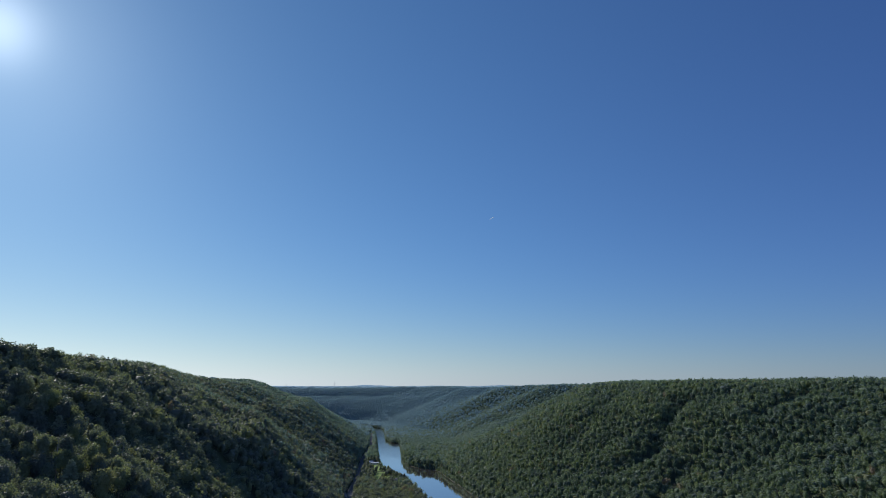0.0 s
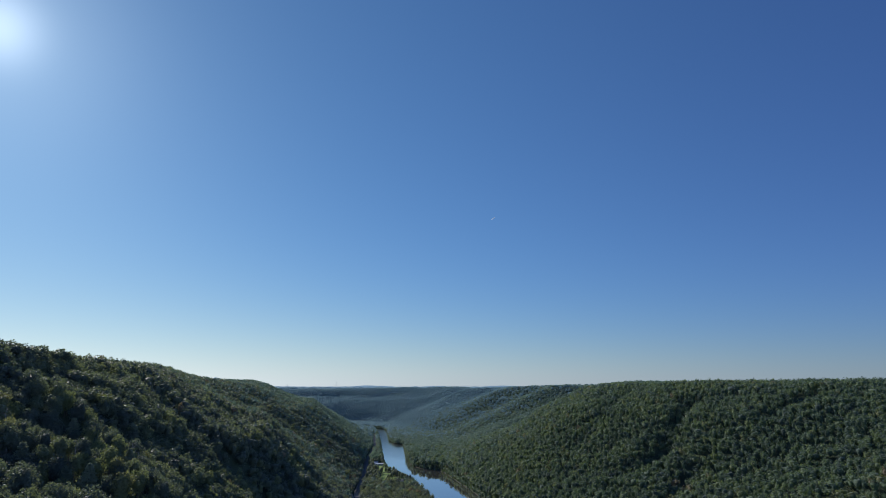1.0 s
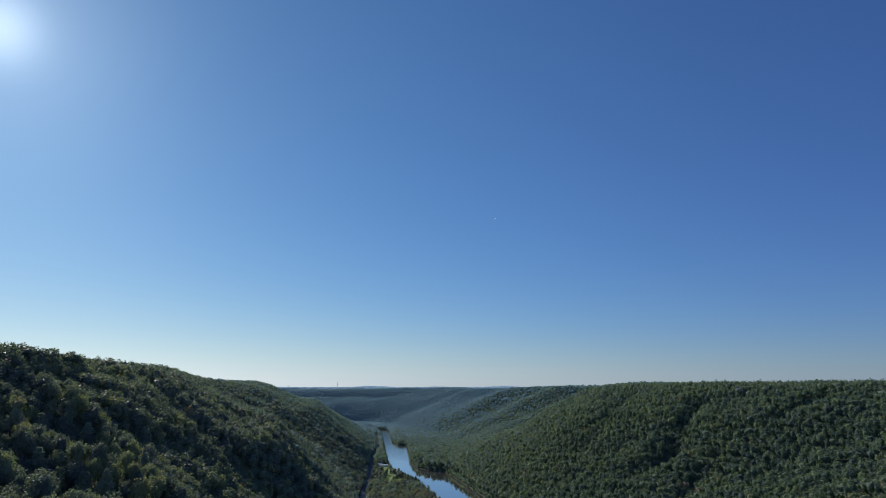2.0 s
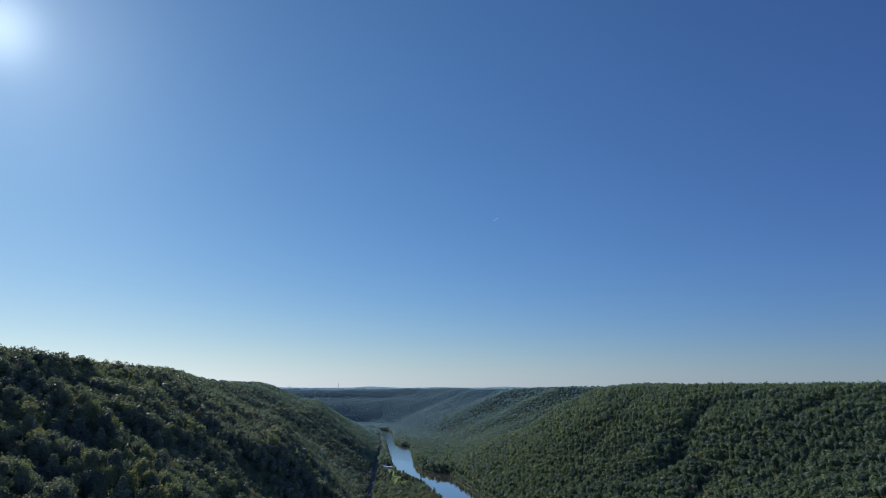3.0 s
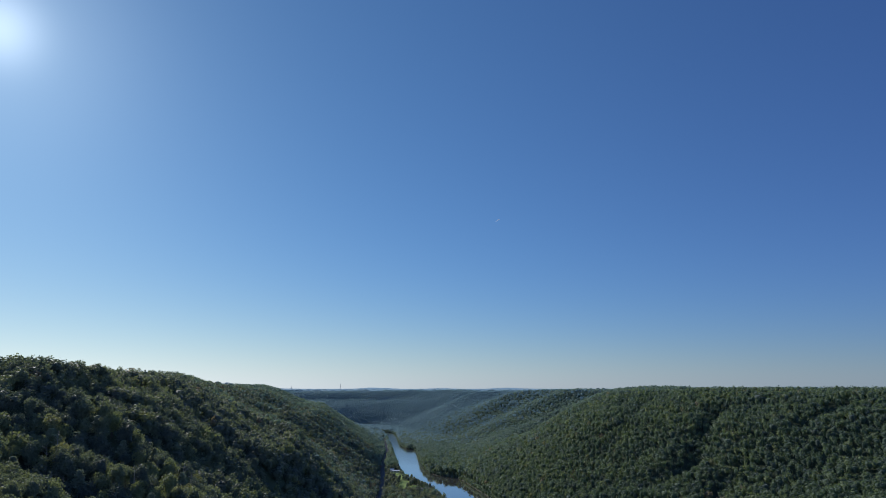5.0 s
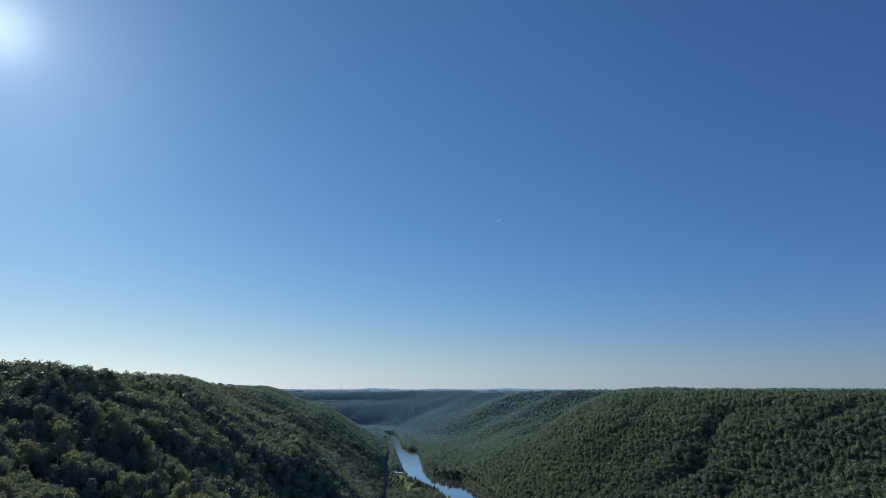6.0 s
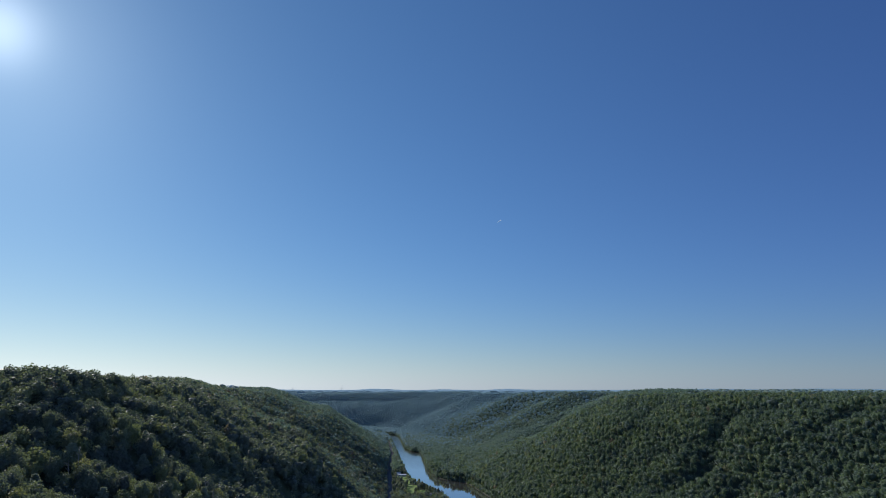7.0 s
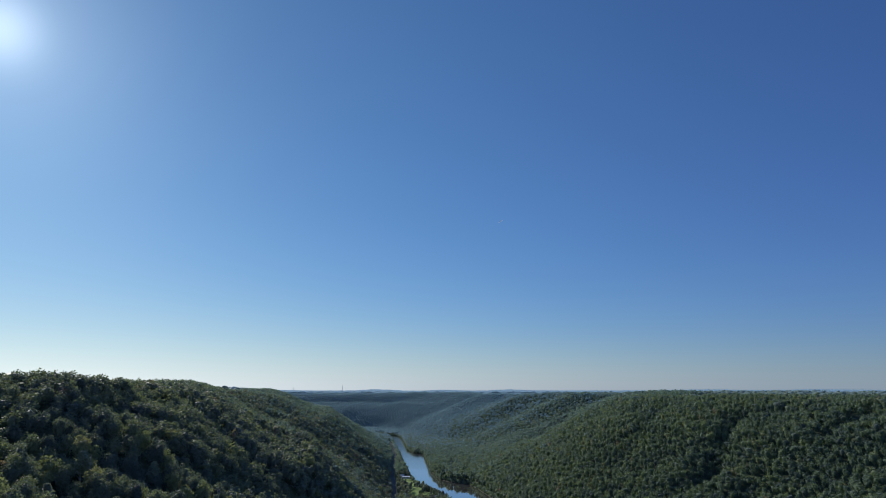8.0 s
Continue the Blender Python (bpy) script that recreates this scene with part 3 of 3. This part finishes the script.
# bushes that hang over the water's edge
def shrubs(bank, sign, y0, y1, gap):
    n = int((y1 - y0) / gap)
    y = np.linspace(y0, y1, n) + rng.uniform(-1, 1, n)
    x = np.interp(y, YS, bank) + sign * rng.uniform(0.2 if sign > 0 else -0.6, 3.8, n)
    for k in range(2):
        wood("riverbank_shrubs", "low green bushes hanging over the edge of the river", WOOD_FAR, x[k::2], y[k::2], 3.2, leaf_wood if k else leaf_half_hazed, rng, low=0.2)


shrubs(W_BANK, -1, 780, 2600, 2.2)
shrubs(E_BANK, 1, 780, 2600, 2.0)

# single trees on the near west slope
broad = []
for k in range(6):
    v, f = crown_lump(rng, MIDDLING, 16, 1100, 0.088, 0.22, 0.40, 0.9, 1.3, 0.70)
    s, tall = rng.uniform(3.8, 5.8), rng.uniform(10, 14)
    v = v * np.array([s, s, s * 1.15]) + np.array([0, 0, tall - s * 0.8])
    broad.append((mesh_of("crown", v, f, leaf_near, True), trunk_mesh(rng, tall)))
pines = []
for k in range(3):
    v, f = crown_pine(rng, 16, 16, 0.13)
    s, tall = rng.uniform(4.8, 6.0), rng.uniform(12, 15)
    v = v * np.array([s, s, tall * 0.2]) + np.array([0, 0, tall * 0.2])
    pines.append((mesh_of("crown", v, f, needles, False), trunk_mesh(rng, tall, 0)))
BROAD_LABEL = "leafy green broadleaf tree on the shaded near hillside"
PINE_LABEL = "dark grey-green conifer standing among broadleaf trees on the hillside"
x, y = scatter(-215, -60, 185, 345, 7.3, rng)
ok = near_trees(x, y)
first = {}
for px, py in zip(x[ok], y[ok]):
    conifer = rng.random() < 0.14 and height(px, py) < 132
    k = int(rng.integers(0, 3 if conifer else 6))
    spot = pose(px, py, float(height(px, py)), 0, 0, rng.uniform(0, 360))
    key = (conifer, k)
    if key not in first:
        crown, trunk = (pines if conifer else broad)[k]
        first[key] = tree_kind("conifer_tree" if conifer else "broadleaf_tree", crown, trunk, PINE_LABEL if conifer else BROAD_LABEL, "trees on the near hillside")
        first[key].matrix_basis = spot
        made = first[key]
    else:
        made = copy_thing(first[key], spot)
    made.scale = [float(rng.uniform(0.75, 1.05))] * 3

# bare dead trees among them
dead_wood = rough("bleached_dead_wood", (0.20, 0.19, 0.18), (0.36, 0.34, 0.32), 0.6)


def dead_tree(x, y, tall, turn):
    """A bleached trunk that leans a little, with a few broken limbs."""
    top = tagged(new("dead_tree"), "bare bleached dead tree standing among leafy trees", "tree", "dead trees on the near hillside")
    top.matrix_basis = pose(x, y, float(height(x, y)), rng.uniform(-6, 6), rng.uniform(-6, 6), turn)
    v, f = joined([tube((0, 0, -1.5), (0.3, 0.1, tall * 0.5), 0.26, 0.17, 7), tube((0.3, 0.1, tall * 0.5), (0.1, 0.4, tall), 0.17, 0.04, 7)])
    part("trunk", mesh_of("trunk", v, f, dead_wood), top)
    for k in range(6):
        a, h, reach = rng.uniform(0, 6.28), tall * rng.uniform(0.45, 0.9), rng.uniform(1.2, 3.0)
        at = np.array((0.25, 0.15, h))
        tip = at + np.array((math.cos(a) * reach, math.sin(a) * reach, reach * rng.uniform(0.4, 1.0)))
        v, f = joined([tube(at, tip, 0.09, 0.03, 5), tube((at + tip) / 2, tip + rng.normal(size=3) * 0.7, 0.05, 0.02, 4)])
        part("limb", mesh_of("limb", v, f, dead_wood), top)


for k in range(11):
    dead_tree(rng.uniform(-176, -122), rng.uniform(258, 322), rng.uniform(12, 17), rng.uniform(0, 360))

# single trees on the flat west bank, round the house and the lawns
bank_kinds = []
for k in range(5):
    v, f = crown_lump(rng, MIDDLING, 8, 90, 0.13)
    sz, tall = rng.uniform(3.0, 4.2), rng.uniform(7.5, 10.5)
    v = v * np.array([sz, sz, sz * rng.uniform(1.1, 1.5)]) + np.array([0, 0, tall - sz * 0.8])
    bank_kinds.append((mesh_of("crown", v, f, leaf_near, True), trunk_mesh(rng, tall, 3)))
x, y = scatter(-130, -5, 985, 1225, 6.6, rng)
ok = wooded(x, y) & (x > np.interp(y, YS, ROAD_LINE)) & (x < np.interp(y, YS, W_BANK))
first = {}
for px, py in zip(x[ok], y[ok]):
    gap = float(before_lawn(px, py))
    if gap < 34:
        continue
    k = int(rng.integers(0, 5))
    spot = pose(px, py, float(height(px, py)), 0, 0, rng.uniform(0, 360))
    if k not in first:
        made = first[k] = tree_kind("riverside_tree", bank_kinds[k][0], bank_kinds[k][1], "round green broadleaf tree on the flat river bank", "trees on the west bank")
        made.matrix_basis = spot
    else:
        made = copy_thing(first[k], spot)
    made.scale = [float(rng.uniform(0.75, 1.15)) * (0.6 if gap < 70 else 1.0)] * 3


# ---- road, lawns and buildings on the west bank ----
def ribbon(name, ys, offsets, mat, label, category):
    """A strip that follows the road line; offsets are pairs of sideways place and height over the ground beside it."""
    cx = np.interp(ys, YS, ROAD_LINE)
    base = height(cx, ys)
    base = np.convolve(np.pad(base, 6, mode="edge"), np.ones(13) / 13, mode="valid")
    xs = cx[:, None] + np.array([o[0] for o in offsets])[None]
    zs = base[:, None] + np.array([o[1] for o in offsets])[None]
    v, f = sheet(xs, np.repeat(ys[:, None], len(offsets), 1), zs)
    return tagged(new(name, mesh_of(name, v, f, mat)), label, category, kind="structure")


shore_y = np.arange(780, 1700, 6.0)
shore_x = np.interp(shore_y, YS, E_BANK)[:, None] + np.array((-0.9, -0.4, 0.2, 0.8))[None] + 0.7 * np.sin(shore_y / 9)[:, None]
v, f = sheet(shore_x, np.repeat(shore_y[:, None], 4, 1), np.repeat(np.array([(-0.6, 0.22, 0.7, -0.6)]), len(shore_y), 0))
tagged(new("river_shore", mesh_of("river_shore", v, f, silt)), "narrow brown-grey silt shore at the foot of the wooded slope", "shore", kind="structure")

road_y = np.arange(780, 2001, 6.0)
ribbon("road_shoulder", road_y, ((-6.5, -1.5), (-5.0, 0.35), (5.0, 0.35), (6.5, -1.5)), gravel, "pale gravel shoulder of the valley road", "road")
ribbon("road", road_y, ((-3.6, 0.3), (-3.5, 0.42), (3.5, 0.42), (3.6, 0.3)), asphalt, "narrow grey asphalt road along the foot of the slope", "road")


def patch(name, cx, cy, w, l, mat, label, category, lift=0.25):
    """A piece of open ground with an uneven rim, lying on the flat."""
    a = np.linspace(0, 2 * np.pi, 40, endpoint=False)
    rim = 1 + 0.12 * np.sin(3 * a + cx) + 0.08 * np.sin(5 * a + cy)
    vs, rings = [np.array([[cx, cy, height(cx, cy) + lift]])], (0.35, 0.7, 0.97, 1.0)
    for k, q in enumerate(rings):
        px_, py_ = cx + w * q * rim * np.cos(a), cy + l * q * rim * np.sin(a)
        vs.append(np.stack([px_, py_, height(px_, py_) + (lift if k < 3 else -0.4)], -1))
    f = [[0, 1 + i, 1 + (i + 1) % 40] for i in range(40)]
    for k in range(3):
        for i in range(40):
            a0, a1, b0, b1 = 1 + k * 40 + i, 1 + k * 40 + (i + 1) % 40, 41 + k * 40 + i, 41 + k * 40 + (i + 1) % 40
            f += [[a0, b0, b1], [a0, b1, a1]]
    return tagged(new(name, mesh_of(name, np.concatenate(vs), np.array(f), mat)), label, category, kind="structure")


for cx, cy, w, l in LAWNS:
    patch("lawn", cx, cy, w * 1.1, l * 1.05, lawn, "bright mown lawn between riverside trees", "lawn")
patch("gravel_yard", -94, 850, 8, 22, gravel, "pale gravel turn-out beside the road", "yard", 0.6)

paint = rough("white_siding", (0.62, 0.62, 0.60), (0.78, 0.78, 0.76), 2.0, 0.6, 0.1)
roof_white = rough("pale_metal_roof", (0.62, 0.63, 0.65), (0.8, 0.81, 0.82), 3.0, 0.45, 0.1)
roof_grey = rough("grey_shingle_roof", (0.16, 0.16, 0.17), (0.28, 0.28, 0.29), 1.5, 0.85, 0.3)
wood_brown = rough("weathered_wood", (0.12, 0.09, 0.06), (0.24, 0.19, 0.14), 0.8)
glass, gt, gb = material("window_glass")
gb.inputs["Base Color"].default_value, gb.inputs["Roughness"].default_value = (0.02, 0.025, 0.03, 1), 0.05
wire_metal, mt, mb = material("aluminium_wire")
mb.inputs["Base Color"].default_value, mb.inputs["Metallic"].default_value, mb.inputs["Roughness"].default_value = (0.42, 0.43, 0.45, 1), 0.2, 0.5
steel, st, sb = material("galvanised_steel")
sb.inputs["Base Color"].default_value, sb.inputs["Metallic"].default_value, sb.inputs["Roughness"].default_value = (0.26, 0.27, 0.29, 1), 0.0, 0.6


def box(x0, x1, y0, y1, z0, z1):
    v = np.array([(x, y, z) for z in (z0, z1) for y in (y0, y1) for x in (x0, x1)], float)
    f = np.array([[0, 2, 3], [0, 3, 1], [4, 5, 7], [4, 7, 6], [0, 1, 5], [0, 5, 4], [2, 6, 7], [2, 7, 3], [0, 4, 6], [0, 6, 2], [1, 3, 7], [1, 7, 5]])
    return v, f


def gable(w, l, z0, rise, thick=0.22):
    """A pitched roof with some thickness; its ridge runs along x."""
    prof = [(-l, z0), (0, z0 + rise), (l, z0), (l, z0 - thick), (0, z0 + rise - thick), (-l, z0 - thick)]
    v = np.array([(x, y, z) for x in (-w, w) for y, z in prof])
    f = []
    for i in range(6):
        j = (i + 1) % 6
        f += [[i, j, 6 + j], [i, 6 + j, 6 + i]]
    for o in (0, 6):
        f += [[o, o + 1, o + 4], [o, o + 4, o + 5], [o + 1, o + 2, o + 3], [o + 1, o + 3, o + 4]]
    return v, np.array(f)


def solid(name, pieces, mat, parent, label=""):
    return part(name, mesh_of(name, *joined(pieces), mat, False), parent, label)


def house(x, y, turn, w, l, tall, rise, roof_mat, label, openings):
    top = tagged(new("house"), label, "house")
    top.matrix_basis = pose(x, y, float(height(x, y)), 0, 0, turn)
    solid("wall", [box(-w, w, -l, l, -0.5, tall)] + [(np.array([(q, -l, tall), (q, l, tall), (q, 0, tall + rise)]), np.array([[0, 1, 2]])) for q in (-w, w)], paint, top)
    solid("roof", [gable(w + 0.5, l + 0.6, tall + 0.1, rise)], roof_mat, top)
    for k in range(openings):
        cx = -w + (k + 0.7) * 2 * w / (openings + 0.4)
        for sy in (-1, 1):
            win = solid("window", [box(cx - 0.6, cx + 0.6, sy * (l + 0.02) - 0.03, sy * (l + 0.02) + 0.03, 1.0, 2.3)], glass, top)
            solid("frame", [box(cx - 0.7, cx - 0.6, sy * (l + 0.03) - 0.05, sy * (l + 0.03) + 0.05, 0.9, 2.4), box(cx + 0.6, cx + 0.7, sy * (l + 0.03) - 0.05, sy * (l + 0.03) + 0.05, 0.9, 2.4),
                            box(cx - 0.6, cx + 0.6, sy * (l + 0.03) - 0.05, sy * (l + 0.03) + 0.05, 2.3, 2.4), box(cx - 0.6, cx + 0.6, sy * (l + 0.03) - 0.05, sy * (l + 0.03) + 0.05, 0.9, 1.0)], roof_white, win)
    solid("door", [box(-w + 0.25, -w + 1.2, -l - 0.06, -l + 0.02, 0.0, 2.05)], wood_brown, top)
    solid("chimney", [box(w * 0.3, w * 0.3 + 0.7, 0.4, 1.1, tall, tall + rise + 0.7)], gravel, top)
    return top


house(-94, 1190, 4, 7.0, 3.6, 3.0, 1.1, roof_white, "long low white house with a pale metal roof beside the river", 5)
house(-103, 1204, 8, 4.5, 3.4, 3.6, 1.4, roof_white, "small white outbuilding with a pale roof behind the house", 3)
house(-41, 983, -12, 4.2, 2.8, 2.6, 1.2, roof_grey, "small cabin with a grey shingle roof among riverside trees", 2)


# ---- power line ----
def power_pole(x, y, tall, turn, label):
    top = tagged(new("power_pole"), label, "power pole", "poles of the power line")
    top.matrix_basis = pose(x, y, float(height(x, y)), 0, 0, turn)
    solid("post", [tube((0, 0, -1), (0, 0, tall), 0.18, 0.11, 8)], wood_brown, top)
    arm = solid("crossarm", [box(-2.8, 2.8, -0.09, 0.09, tall - 0.8, tall - 0.6)], wood_brown, top)
    for k in (-2.6, 0, 2.6):
        solid("insulator", [tube((k, 0, tall - 0.6), (k, 0, tall - 0.3), 0.07, 0.05, 6)], roof_white, arm)
    return Vector((x, y, float(height(x, y)) + tall - 0.3))


LINE_TURN = math.degrees(math.atan2(110, -60)) - 90
ends = [power_pole(-178, 945, 19.0, LINE_TURN, "tall wooden pole on the wooded slope"), power_pole(-118, 835, 19.0, LINE_TURN, "tall wooden pole above the road"),
        power_pole(-58, 725, 17.0, LINE_TURN, "wooden pole on the flat bank")]
side_way = Vector((110, 60, 0)).normalized()
for a, b in zip(ends[:-1], ends[1:]):
    for k in (-2.6, 0, 2.6):
        steps = [a.lerp(b, q / 12) + side_way * k - Vector((0, 0, 2.6 * (1 - (q / 6 - 1) ** 2))) for q in range(13)]
        ring = [side_way * 0.032, Vector((0, 0, 0.032)), side_way * -0.032, Vector((0, 0, -0.032)), side_way * 0.032]
        grid = np.array([[(p + o)[:] for o in ring] for p in steps])
        v, f = sheet(grid[:, :, 0], grid[:, :, 1], grid[:, :, 2])
        tagged(new("power_cable", mesh_of("power_cable", v, f, wire_metal)), "thin bare metal power cable sagging between poles", "cable", "cables of the power line")


# ---- masts on the far plateau ----
def mast(x, y, tall, label):
    top = tagged(new("radio_mast"), label, "mast", "masts on the horizon")
    top.matrix_basis = pose(x, y, float(height(x, y)), 0, 0, 20)
    corner = [(2.4 * math.cos(a), 2.4 * math.sin(a)) for a in (0, 2.094, 4.189)]
    for cx, cy in corner:
        solid("leg", [tube((cx, cy, -1), (cx * 0.5, cy * 0.5, tall), 0.5, 0.35, 5)], steel, top)
    rungs = []
    for k in range(int(tall / 4)):
        q0, q1 = 1 - 0.5 * k * 4 / tall, 1 - 0.5 * (k + 1) * 4 / tall
        for i in range(3):
            (ax, ay), (bx, by) = corner[i], corner[(i + 1) % 3]
            rungs.append(tube((ax * q0, ay * q0, k * 4), (bx * q1, by * q1, k * 4 + 4), 0.25, 0.25, 4))
    solid("bracing", rungs, steel, top)
    solid("aerial", [tube((0, 0, tall - 1), (0, 0, tall + 6), 0.45, 0.3, 5)], steel, top)


mast(-775, 4680, 40, "tall slender steel radio mast on the far plateau")
mast(-1155, 4740, 22, "slender steel radio mast on the hazy horizon")


# ---- vapour trail ----
def vapour_trail(start, finish, wide):
    """A short thin streak of ice cloud behind an aeroplane too far off to be seen."""
    a, b = Vector(start), Vector(finish)
    ways = [a.lerp(b, q / 10) for q in range(11)]
    pieces = []
    for k, (p, q) in enumerate(zip(ways[:-1], ways[1:])):
        pieces.append(tube(p, q, wide * (0.35 + 0.065 * k), wide * (0.35 + 0.065 * (k + 1)), 6))
    ice, it, ib = material("ice_cloud")
    thin = node(it, "ShaderNodeBsdfTranslucent", Color=(0.95, 0.95, 0.95, 1))
    it.links.new(thin.outputs[0], it.nodes["Material Output"].inputs["Surface"])
    tagged(new("vapour_trail", mesh_of("vapour_trail", *joined(pieces), ice)), "short thin white vapour trail in clear blue sky", "vapour trail", kind="structure")


vapour_trail((388, 4400, 1372), (416, 4400, 1390), 2.2)
